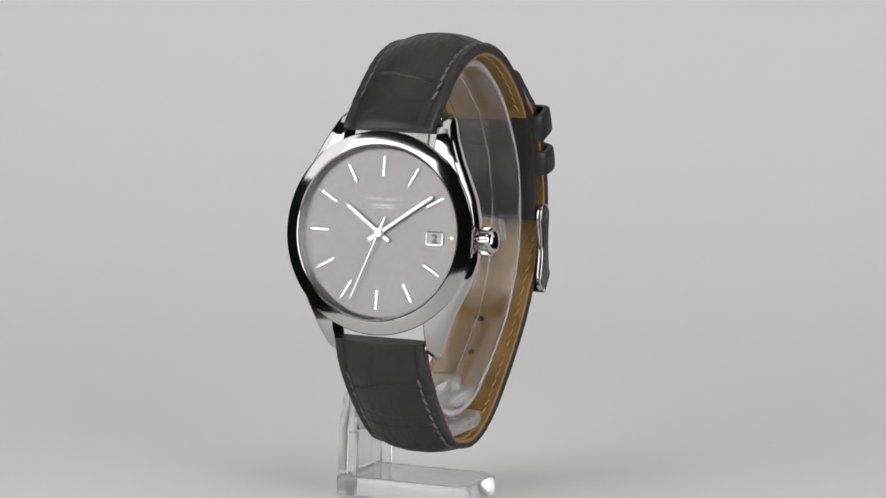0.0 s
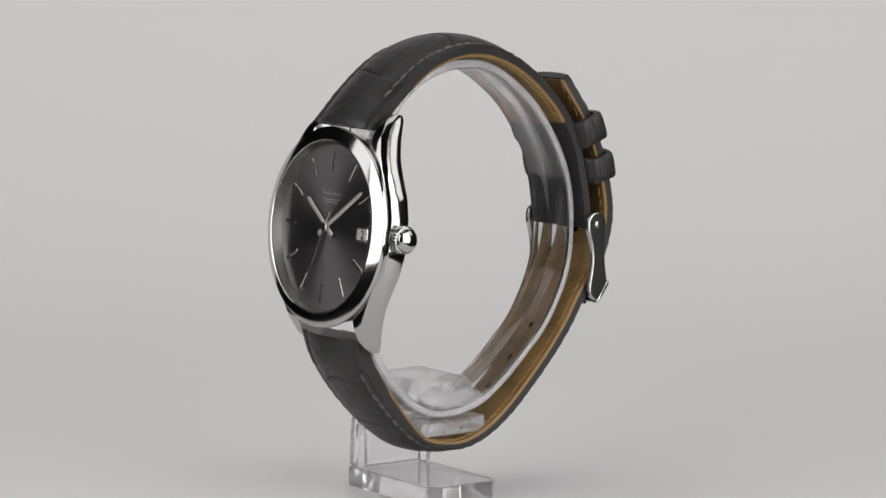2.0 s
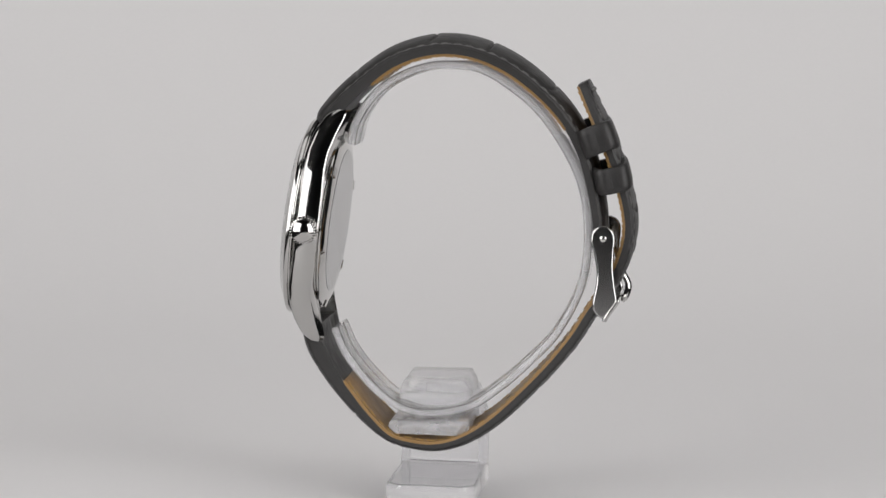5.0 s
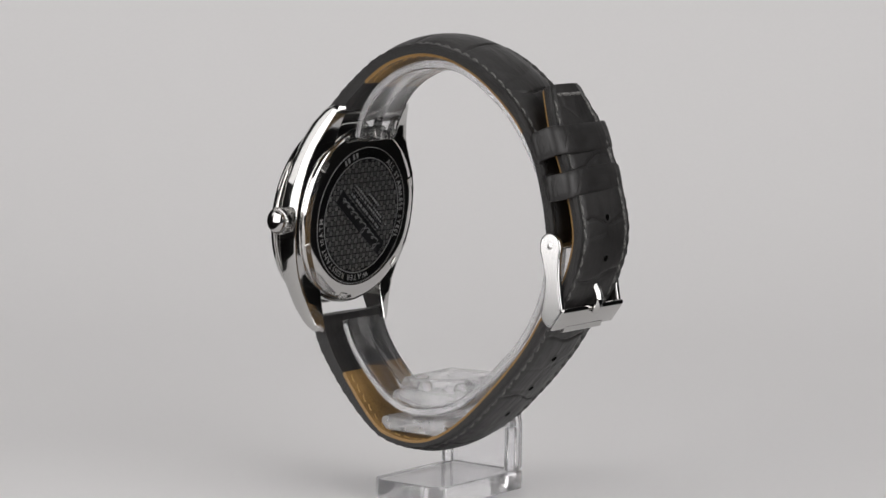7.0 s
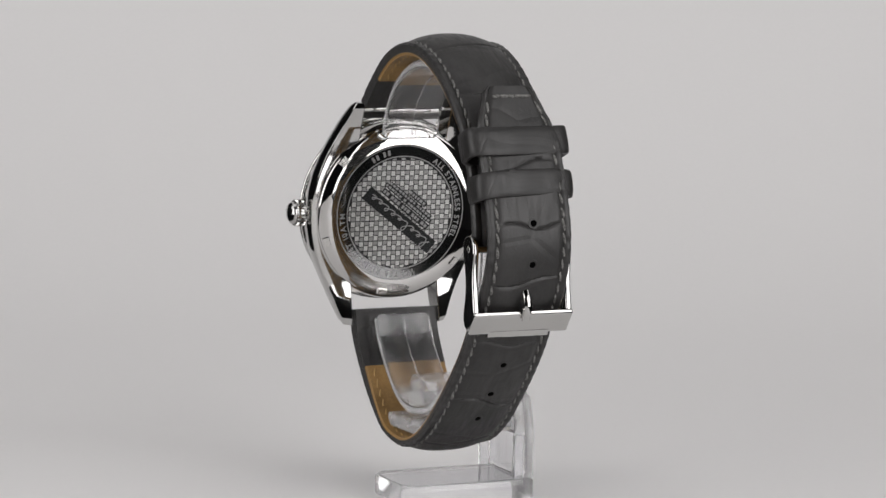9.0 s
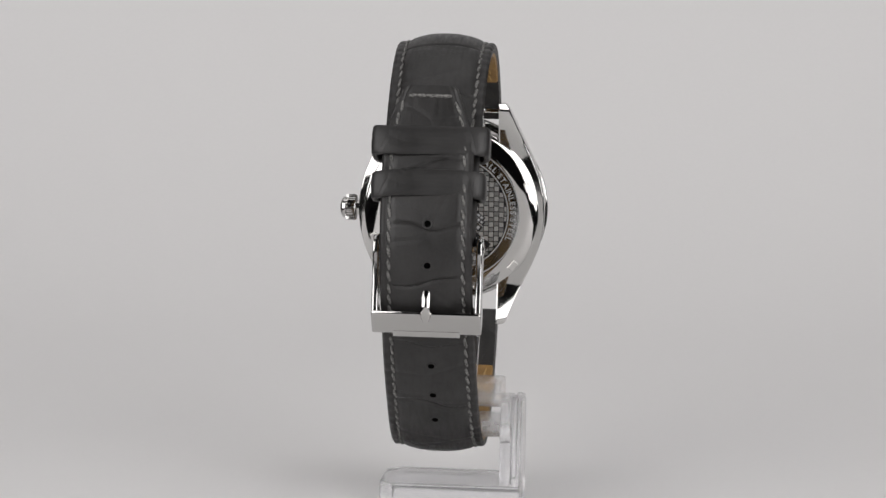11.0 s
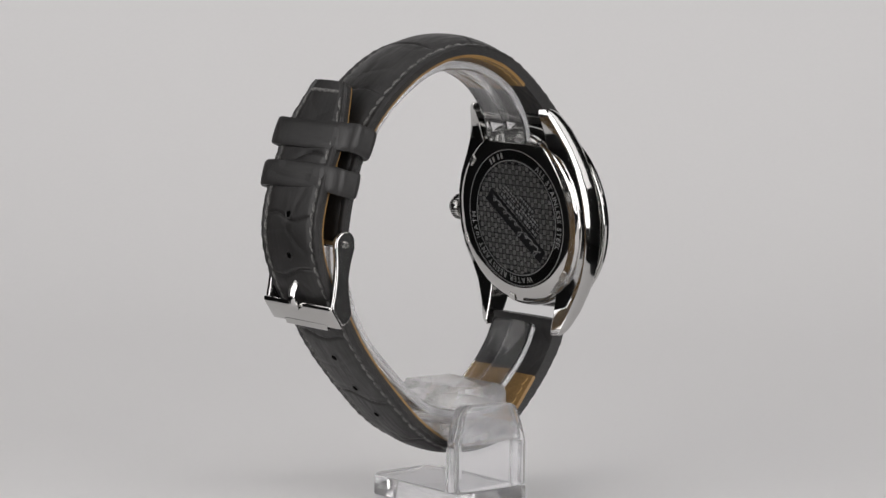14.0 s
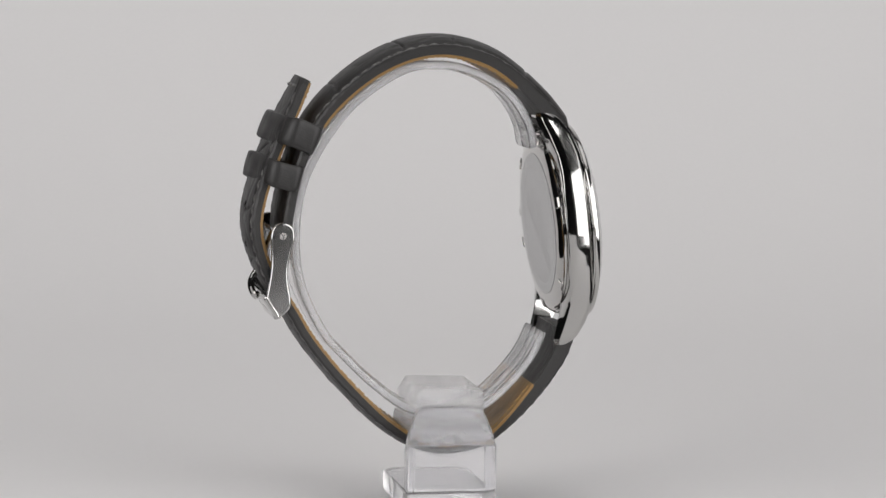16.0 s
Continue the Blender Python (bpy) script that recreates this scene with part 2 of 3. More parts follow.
def stitches(band, rows, pitch, length, radius, depth):
    """Small round threads laid along lines: rows of (s0, s1, x(s))."""
    bm = bmesh.new()
    rng = random.Random(5)
    for s0, s1, across in rows:
        s = s0
        while s + length < s1:
            lean = rng.uniform(-0.12, 0.12)
            ln = length * rng.uniform(0.86, 1.08)
            stations = []
            for k in range(5):
                u = k / 4
                lift = math.sin(math.pi * u) * 0.24 - 0.16
                stations.append(band.at(s + u * ln, across(s + u * ln) + (u - 0.5) * (0.5 + lean), depth(s + u * ln) - lift))
            rad = radius * rng.uniform(0.85, 1.15)
            rings = []
            for k, c in enumerate(stations):
                d = (stations[min(k + 1, 4)] - stations[max(k - 1, 0)]).normalized()
                side = Vector((1, 0, 0)) - d * d.x
                side.normalize()
                up = d.cross(side)
                r = rad * (0.55 if k in (0, 4) else 1.0)
                rings.append([bm.verts.new((c + (side * math.cos(a) + up * math.sin(a)) * r) * MM) for a in (0, 1.05, 2.09, 3.14, 4.19, 5.24)])
            for a, b in zip(rings, rings[1:]):
                for k in range(6):
                    bm.faces.new((a[k], a[(k + 1) % 6], b[(k + 1) % 6], b[k]))
            bm.faces.new(rings[0])
            bm.faces.new(rings[-1])
            s += pitch * rng.uniform(0.97, 1.03)
    return bm


def letters(text, size, thick, bm, place, bold=0.02):
    """Adds the letters of a text, each moved by place(k, its advance so far, its width), to bm."""
    run = 0.0
    for k, ch in enumerate(text):
        if ch == " ":
            run += size * 0.42
            continue
        curve = bpy.data.curves.new("letter", "FONT")
        curve.body, curve.size, curve.extrude, curve.align_x = ch, size * MM, thick * MM, "CENTER"
        curve.resolution_u, curve.offset = 3, size * bold * MM
        ob = bpy.data.objects.new("letter", curve)
        scene.collection.objects.link(ob)
        me = bpy.data.meshes.new_from_object(ob)
        bpy.data.objects.remove(ob)
        bpy.data.curves.remove(curve)
        wide = max(v.co.x for v in me.vertices) - min(v.co.x for v in me.vertices)
        me.transform(place(k, run + wide / MM / 2, wide / MM))
        bm.from_mesh(me)
        bpy.data.meshes.remove(me)
        run += wide / MM + size * 0.16
    return run


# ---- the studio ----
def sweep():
    """White sheet: a narrow tongue under the display that widens and curves up into the background, its outline shaped
    to fit the camera's view.
    """
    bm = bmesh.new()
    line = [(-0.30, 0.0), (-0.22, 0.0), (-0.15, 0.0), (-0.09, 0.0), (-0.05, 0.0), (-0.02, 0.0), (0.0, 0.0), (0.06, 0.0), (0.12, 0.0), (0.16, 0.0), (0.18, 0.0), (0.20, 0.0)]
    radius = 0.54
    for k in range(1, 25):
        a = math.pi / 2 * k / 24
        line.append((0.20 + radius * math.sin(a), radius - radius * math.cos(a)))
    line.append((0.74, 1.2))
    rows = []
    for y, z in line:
        # width near the display fitted just past the camera's view, so steel mirrors dark
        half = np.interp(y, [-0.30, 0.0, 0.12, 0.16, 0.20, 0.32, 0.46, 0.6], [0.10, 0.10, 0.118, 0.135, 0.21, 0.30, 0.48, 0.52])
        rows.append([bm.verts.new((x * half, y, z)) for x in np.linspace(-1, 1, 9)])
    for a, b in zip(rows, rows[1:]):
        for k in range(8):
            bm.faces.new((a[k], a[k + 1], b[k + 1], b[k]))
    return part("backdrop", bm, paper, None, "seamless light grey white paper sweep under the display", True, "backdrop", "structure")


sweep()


def room():
    for name, b in (("wall_north", (-2600, 2600, 2500, 2600, -900, 2600)), ("wall_south", (-2600, 2600, -2600, -2500, -900, 2600)),
                    ("wall_east", (2500, 2600, -2500, 2500, -900, 2600)), ("wall_west", (-2600, -2500, -2500, 2500, -900, 2600)),
                    ("floor", (-2500, 2500, -2500, 2500, -1000, -900)), ("ceiling", (-2600, 2600, -2600, 2600, 2600, 2700))):
        part(name, block(*b), dark_wall, None, "dark plain studio " + name.split("_")[0], False, name.split("_")[0], "structure")


room()
part("plinth", block(-85, 85, -292, 240, -899, -2, 2), dark_wall, None, "dark narrow plinth under the white sheet", False, "plinth", "structure")

# ---- the watch ----
Z0 = AIM_Z / MM
watch = tagged(new("wristwatch"), "steel wristwatch with grey dial on dark grey crocodile-embossed leather strap", "wristwatch")
stand = tagged(new("watch_stand"), "clear acrylic C-ring watch display stand on square foot", "display stand")
CX = -0.5
CASE = Matrix.Translation((CX * MM, -26.0 * MM, (5.9 + Z0) * MM)) @ pose(0, 0, 0, 84)


def case_part(name, bm, mat, parent=None, label="", smooth=True):
    return part(name, move(bm, CASE), mat, parent or watch, label, smooth)


def case_body():
    bm = lathe([(0, -3.2), (18.9, -3.2), (19.4, -2.9), (19.7, -2.2), (19.8, 0.5), (19.7, 2.0), (19.3, 2.35), (0, 2.35)])
    vs = np.linspace(-24.7, 24.7, 57)
    knots = [0, 4, 8, 12, 16, 20, 23, 24.2, 24.7]
    outer = [20.6, 20.35, 19.4, 17.8, 15.9, 14.1, 12.9, 12.5, 12.0]
    front = [2.25, 2.25, 2.3, 2.4, 2.1, 1.1, -0.7, -1.9, -3.1]
    back = [-3.0, -3.0, -2.9, -2.8, -3.1, -4.1, -5.1, -5.4, -5.2]
    for side in (-1, 1):
        rings = []
        for v in vs:
            a = abs(v)
            xo, wf, wb = np.interp(a, knots, outer), np.interp(a, knots, front), np.interp(a, knots, back)
            xi = 10.35
            inset = 0.9 if a < 16 else 0.9 - 0.25 * min(1, (a - 16) / 8)
            mid = 0.5 * (wf + wb)
            tilt = 0.35 * min(1, max(0, a - 8) / 6)
            face = min(0.85, 0.22 * (wf - wb))
            section = [(xi, wb + 0.1 - tilt), (xi + 0.25, wb - tilt), (xo - inset * 0.6, wb + tilt), (xo - 0.16, wb + tilt + 0.12), (xo - 0.02, wb + tilt + 0.4), (xo, mid - 0.3), (xo - 0.03, wf - face - 0.25),
                       (xo - 0.12, wf - face), (xo - face * 0.8, wf - 0.1), (xo - face * 0.8 - 0.2, wf), (xi + 0.25, wf), (xi, wf - 0.2)]
            rings.append([bm.verts.new((side * x * MM, v * MM, w * MM)) for x, w in section])
        n = len(rings[0])
        for a, b in zip(rings, rings[1:]):
            for k in range(n):
                bm.faces.new((a[k], a[(k + 1) % n], b[(k + 1) % n], b[k]))
        bm.faces.new(rings[0])
        bm.faces.new(rings[-1])
    return case_part("case_body", bm, steel, None, "polished steel case middle with curved lugs")


case_body()


def bezel():
    bm = lathe([(18.6, 2.3), (20.55, 2.3), (20.62, 2.42), (20.62, 2.55), (20.85, 2.65), (20.95, 2.8), (20.95, 3.3), (20.8, 3.55), (20.5, 3.7), (19.5, 4.1), (18.45, 4.5), (18.25, 4.56),
                (18.1, 4.5), (17.95, 4.3), (17.9, 2.3)], 160, True)
    return case_part("bezel", bm, steel, None, "polished steel bezel")


bezel()


def rehaut():
    bm = lathe([(17.85, 4.3), (17.2, 2.45), (17.0, 2.4), (17.2, 2.3), (17.9, 2.3)], 128, True)
    return case_part("rehaut", bm, rehaut_steel, None, "satin steel inner ring round the dial")


rehaut()


def dial_disc():
    bm = lathe([(0, 2.45), (4, 2.45), (8, 2.45), (12, 2.45), (17.2, 2.45), (17.3, 2.45), (17.3, 2.36), (0, 2.36)], 128)
    me_ob = part("dial", bm, sunburst, watch, "anthracite sunburst dial")
    me_ob.matrix_local = CASE
    return me_ob


dial = dial_disc()


def bar(length, width, height, r0, angle, base=2.46, taper=1.0, chamfer=0.12):
    """A raised bar that starts r0 from the centre and runs outward, angle clockwise from twelve."""
    bm = block(-width / 2, width / 2, r0, r0 + length, base, base + height, chamfer, 1)
    if taper != 1.0:
        for v in bm.verts:
            u = (v.co.y / MM - r0) / length
            v.co.x *= 1 + (taper - 1) * u
    return move(bm, pose(0, 0, 0, 0, 0, -angle))


for hour in range(12):
    if hour == 3:
        part("hour_marker", bar(0.9, 0.7, 0.35, 15.6, 90), applied_steel, dial, "short polished hour marker", False)
    else:
        part("hour_marker", bar(4.3, 0.62, 0.35, 11.6, hour * 30), applied_steel, dial, "polished applied hour marker", False)
DATE = (12.2, -0.35)


def date_window():
    """Rounded raised frame with the white disc and its numeral."""
    bm = bmesh.new()
    loops = []
    for grow, z in ((0.0, 2.455), (0.0, 2.66), (0.2, 2.7), (0.32, 2.62), (0.32, 2.455)):
        ring = []
        for cx, cy, start in ((1.35, 0.85, 0), (-1.35, 0.85, 90), (-1.35, -0.85, 180), (1.35, -0.85, 270)):
            for k in range(5):
                a = radians(start + 22.5 * k)
                ring.append(bm.verts.new(((DATE[0] + cx + (0.35 + grow) * math.cos(a)) * MM, (DATE[1] + cy + (0.35 + grow) * math.sin(a)) * MM, z * MM)))
        loops.append(ring)
    for a, b in zip(loops, loops[1:]):
        for k in range(20):
            bm.faces.new((a[k], a[(k + 1) % 20], b[(k + 1) % 20], b[k]))
    part("date_frame", bm, applied_steel, dial)
    part("date_disc", block(DATE[0] - 1.65, DATE[0] + 1.65, DATE[1] - 1.15, DATE[1] + 1.15, 2.452, 2.47), date_white, dial, "white date disc")
    bm = bmesh.new()
    letters("2", 2.6, 0.005, bm, lambda k, run, wide: pose(DATE[0] * MM, (DATE[1] - 0.92) * MM, 2.478 * MM), 0.03)
    part("date_numeral", bm, black_print, dial, "black date numeral", False)


date_window()


def scribble(points, radius, mat, parent, name, label="", base=2.47):
    """A thin flat handwriting-like line."""
    p, s = spline(points, 0.12)
    bm = bmesh.new()
    last = None
    for k in range(len(p)):
        d = p[min(k + 1, len(p) - 1)] - p[max(k - 1, 0)]
        d /= np.linalg.norm(d) + 1e-9
        nrm = np.array([-d[1], d[0]]) * radius
        now = [bm.verts.new(Vector((*(p[k] + nrm), base)) * MM), bm.verts.new(Vector((*(p[k] - nrm), base)) * MM)]
        if last:
            bm.faces.new((last[0], last[1], now[1], now[0]))
        last = now
    top = bmesh.ops.extrude_face_region(bm, geom=bm.faces[:])
    bmesh.ops.translate(bm, verts=[v for v in top["geom"] if isinstance(v, bmesh.types.BMVert)], vec=(0, 0, 0.01 * MM))
    return part(name, bm, mat, parent, label, False)


def wave(x0, x1, y, high, beats):
    """Looped handwriting: rising loops of uneven height."""
    rng = random.Random(beats)
    out, tall = [], [rng.uniform(0.35, 0.6) for _ in range(beats)]
    tall[0], tall[beats // 3] = 1.25, 1.15
    for k in range(beats):
        at, w, h = x0 + (x1 - x0) * k / beats, (x1 - x0) / beats, high * tall[k]
        out += [(at, y - high * 0.4), (at + 0.75 * w, y - high * 0.4 + h * 0.6), (at + 0.62 * w, y - high * 0.4 + h), (at + 0.40 * w, y - high * 0.4 + h * 0.55), (at + 0.55 * w, y - high * 0.42)]
    return out + [(x1, y - high * 0.3)]



scribble(wave(-3.6, 3.6, 7.2, 0.9, 9), 0.075, silver_print, dial, "emblem", "silver handwritten-style dial emblem")
for k, (a, b, y) in enumerate(((-2.9, 2.9, 5.75), (-2.4, 2.4, 5.2))):
    part("printed_line", block(a, b, y - 0.14, y + 0.14, 2.455, 2.468), silver_print, dial)


def hand(name, length, width, tail, tail_width, angle, height, label, pointed=0.5, mat=hand_steel):
    w, tw = width / 2, tail_width / 2
    outline = [(-w, 0), (-w, length - pointed * 2), (0, length), (w, length - pointed * 2), (w, 0), (tw, -0.6), (tw, -tail), (-tw, -tail), (-tw, -0.6)]
    bm = bmesh.new()
    lo = [bm.verts.new((x * MM, y * MM, height * MM)) for x, y in outline]
    hi = [bm.verts.new((x * 0.6 * MM, y * 0.985 * MM, (height + 0.16) * MM)) for x, y in outline]
    bm.faces.new(lo)
    bm.faces.new(hi)
    for k in range(len(lo)):
        j = (k + 1) % len(lo)
        bm.faces.new((lo[k], lo[j], hi[j], hi[k]))
    hub = lathe([(0, height - 0.05), (0.95, height - 0.05), (0.95, height + 0.18), (0.75, height + 0.25), (0, height + 0.25)], 32)
    join(bm, hub)
    ob = part(name, move(bm, pose(0, 0, 0, 0, 0, -angle)), mat, watch, label, False)
    ob.matrix_local = CASE
    return ob


hand("hour_hand", 9.8, 1.02, 2.8, 1.1, 305.5, 2.95, "polished steel hour hand")
hand("minute_hand", 14.5, 0.92, 2.8, 1.1, 55, 3.25, "polished steel minute hand")
hand("second_hand", 15.3, 0.26, 3.7, 0.5, 201.5, 3.55, "thin steel second hand", 0.2, applied_steel)


def crystal():
    bm = lathe([(0, 4.95), (12, 4.95), (17.2, 4.95), (17.27, 4.95), (17.33, 4.94), (17.75, 4.8), (17.85, 4.6), (17.85, 4.3), (17.3, 4.3), (0, 4.3)], 128)
    ob = case_part("crystal", bm, crystal_glass, None, "clear flat glass crystal")
    ob.visible_shadow = False
    return ob


crystal()


def crown():
    bm = bmesh.new()
    n = 108
    rings = []
    for r, h, flute in ((0, 0, 0), (2.2, 0, 0), (2.75, 0.15, 1), (2.9, 0.4, 1), (2.9, 2.2, 1), (2.75, 2.4, 1), (2.42, 2.42, 0), (2.42, 2.6, 0), (2.25, 3.1, 0),
                        (1.75, 3.5, 0), (0.9, 3.75, 0), (0, 3.82, 0)):
        if r == 0:
            rings.append([bm.verts.new((0, 0, h * MM))])
            continue
        ring = []
        for k in range(n):
            rr = r - (0.28 if flute and k % 4 < 2 else 0)
            a = 2 * math.pi * k / n
            ring.append(bm.verts.new((rr * math.cos(a) * MM, rr * math.sin(a) * MM, h * MM)))
        rings.append(ring)
    for a, b in zip(rings, rings[1:]):
        for k in range(n):
            j = (k + 1) % n
            if len(a) == 1:
                bm.faces.new((a[0], b[k], b[j]))
            elif len(b) == 1:
                bm.faces.new((a[k], a[j], b[0]))
            else:
                bm.faces.new((a[k], a[j], b[j], b[k]))
    stem = lathe([(0, -2.0), (1.7, -2.0), (1.7, 0.05), (0, 0.05)], 32)
    join(bm, stem)
    turn = Matrix.Translation((21.2 * MM, -0.2 * MM, -0.3 * MM)) @ pose(0, 0, 0, 0, 90, 0)
    ob = case_part("crown", move(bm, turn), steel, None, "fluted polished steel winding crown")
    e = block(-0.9, 0.9, -0.2, 0.2, 3.5, 3.74, 0.05, 1)
    join(e, block(-0.2, 0.2, -0.9, 0.9, 3.5, 3.74, 0.05, 1))
    part("crown_emblem", move(e, CASE @ turn), satin, ob, "plain raised emblem")


crown()


def weave_cells(odd):
    """Raised cells of a basket weave, every second one of a chequer, inside a round field."""
    bm = bmesh.new()
    pitch, edge = 1.12, 12.35
    for i in range(-12, 13):
        for j in range(-12, 13):
            if (i + j) % 2 != odd:
                continue
            cx, cy = i * pitch, j * pitch + (0.10 if i % 2 else -0.10)
            if math.hypot(cx, cy) > edge + 0.1:
                continue
            wx, wy = (0.47, 0.53) if odd == 0 else (0.50, 0.41)
            low, high = [], []
            for sx, sy in ((-1, -1), (1, -1), (1, 1), (-1, 1)):
                for ring, shrink, z in ((low, 1.0, 0.004), (high, 0.93, 0.02)):
                    x, y = cx + sx * wx * shrink, cy + sy * wy * shrink
                    k = min(1.0, edge / max(1e-6, math.hypot(x, y)))
                    ring.append(bm.verts.new((x * k * MM, y * k * MM, z * MM)))
            bm.faces.new(high)
            for k in range(4):
                bm.faces.new((low[k], low[(k + 1) % 4], high[(k + 1) % 4], high[k]))
    return bm


def caseback():
    BW = -4.45
    bm = lathe([(0, -3.1), (18.9, -3.1), (19.05, -3.25), (19.0, -3.5), (18.8, -3.68), (18.4, -3.86), (17.6, -4.12), (16.8, -4.31), (16.0, -4.42), (15.6, BW - 0.01), (15.2, BW - 0.02), (0, BW - 0.02)], 160)
    ob = case_part("caseback", bm, mirror_steel, None, "polished screw-down steel caseback with etched ring")
    for k in range(6):
        a = 40 + 60 * k
        m = CASE @ pose(0, 0, 0, 0, 0, a) @ Matrix.Translation((18.0 * MM, 0, -3.95 * MM)) @ pose(0, 0, 0, 0, -17, 0)
        n = block(-0.75, 0.75, -1.1, 1.1, -0.32, 0.32, 0.08, 1)
        part("wrench_notch", move(n, m), satin, ob, "small rectangular key notch", False)
    flip = CASE @ Matrix.Translation((0, 0, (BW - 0.02) * MM)) @ pose(0, 0, 0, 0, 180, 0)
    # all below lies on the back, seen with its own right and up
    field = part("etched_field", lathe([(0, 0.006), (12.5, 0.006), (12.5, 0.0), (0, 0.0)], 96), black_engraving, ob, "black ground of the etched weave", False)
    field.matrix_local = flip
    for odd, mat, label in ((0, weave_light, "pale cells of the etched basket weave"), (1, weave_dark, "grey cells of the etched basket weave")):
        cells = part("weave_relief", weave_cells(odd), mat, field, label, False)
        cells["kind"] = "stuff"
    for r0, r1 in ((12.55, 12.8), (14.95, 15.15)):
        part("etched_line", move(lathe([(r0, 0), (r1, 0), (r1, 0.014), (r0, 0.014)], 128, True), flip), etching, ob, "", False)
    part("etched_ring", move(lathe([(12.8, 0), (14.95, 0), (14.95, 0.008), (12.8, 0.008)], 128, True), flip), ring_steel, ob, "", False)
    bm = bmesh.new()
    for text, start, span in (("ALL STAINLESS STEEL", 32, 84), ("WATER RESISTANT 10ATM", 162, 110)):
        spare = bmesh.new()
        total = letters(text, 1.75, 0.008, spare, lambda k, run, wide: Matrix())
        spare.free()

        def arc(k, run, wide, start=start, span=span, total=total):
            return flip @ pose(0, 0, 0, 0, 0, -start - span * run / total) @ Matrix.Translation((0, 13.2 * MM, 0.014 * MM))
        letters(text, 1.75, 0.008, bm, arc)
    for k in range(4):
        mark = move(block(-0.3, 0.3, 13.25, 14.5, 0.006, 0.02), flip @ pose(0, 0, 0, 0, 0, 31 - 4.6 * k - (2.5 if k > 1 else 0)))
        join(bm, mark)
    part("etched_lettering", bm, etching, ob, "pale etched lettering round the back", False)
    film = part("protective_film", move(lathe([(0, 0.11), (15.2, 0.11), (15.25, 0.1)], 128), flip), glossy_film, ob, "clear glossy film over the etched back", False)
    film.visible_shadow = False
    # dark diagonal plate, with a plain script emblem and lines of small writing
    band_turn = flip @ Matrix.Translation((-0.2 * MM, -1.6 * MM, 0.02 * MM)) @ pose(0, 0, 0, 0, 0, 180 - 38.2)
    part("emblem_plate", move(block(-10.4, 10.4, -1.65, 1.65, 0.0, 0.03), band_turn), black_engraving, ob, "black diagonal plate", False)
    line = scribble(wave(-9.2, 9.0, 0.1, 1.9, 9), 0.12, etching, ob, "script_emblem", "pale handwritten-style emblem", 0.035)
    line.matrix_local = band_turn
    for y, a, b, h in ((-2.75, -6.2, 7.2, 0.62), (-4.15, -6.0, 7.6, 0.42), (-5.0, -5.4, 6.8, 0.42), (-6.3, -2.6, 1.8, 0.55)):
        part("writing_plate", move(block(a - 0.4, b + 0.4, y - h - 0.05, y + h + 0.05, 0.0, 0.022), band_turn), black_engraving, ob, "", False)
        x = a
        rng = random.Random(int(abs(y) * 10))
        dashes = bmesh.new()
        while x < b:
            w = rng.uniform(0.45, 0.8)
            join(dashes, block(x, x + w, y - h * 0.62, y + h * 0.62, 0.02, 0.03))
            x += w + (0.25 if rng.random() > 0.2 else 0.7)
        part("writing_bars", move(dashes, band_turn), etching, ob, "row of small pale engraved bars", False)


caseback()

# ---- the strap ----
SX = -1.1


def lifted(points):
    return [(y, z + Z0) for y, z in points]


UPPER = lifted([(-26.6, 27.6), (-25.9, 29.5), (-22.2, 34.0), (-16.4, 39.2), (-11.0, 42.9), (-5.2, 45.1), (0.6, 46.0), (6.6, 45.5), (12.7, 43.5), (18.8, 40.0),
                (25.0, 34.7), (29.6, 29.0), (32.8, 22.5), (34.8, 15.0), (35.8, 9.0), (36.2, 3.6)])
LOWER = lifted([(-29.3, -16.6), (-29.0, -18.4), (-27.5, -23.2), (-23.0, -29.9), (-16.8, -36.7), (-10.3, -41.7), (-3.7, -43.4), (2.3, -43.3), (8.4, -41.1), (14.4, -36.9),
                (20.4, -31.1), (26.4, -24.5), (31.2, -18.2), (34.6, -12.5), (38.6, -6.5), (41.3, 0.0), (42.3, 6.0), (41.5, 12.0), (39.3, 19.0), (36.4, 26.2),
                (33.5, 32.2), (31.2, 37.0)])
upper = Band(UPPER, 0.5, 1, SX)
lower = Band(LOWER, 0.5, -1, SX, 0.5, 110.0)


def crease_set(seed, first, last, gap):
    rng = random.Random(seed)
    out, s = [], first
    while s < last:
        out.append((s, [rng.uniform(-1, 1) for _ in range(4)], rng.uniform(0.6, 1.0), rng.uniform(-0.9, 0.2), rng.uniform(0.3, 0.95)))
        s += gap * rng.uniform(0.75, 1.3)
    return out


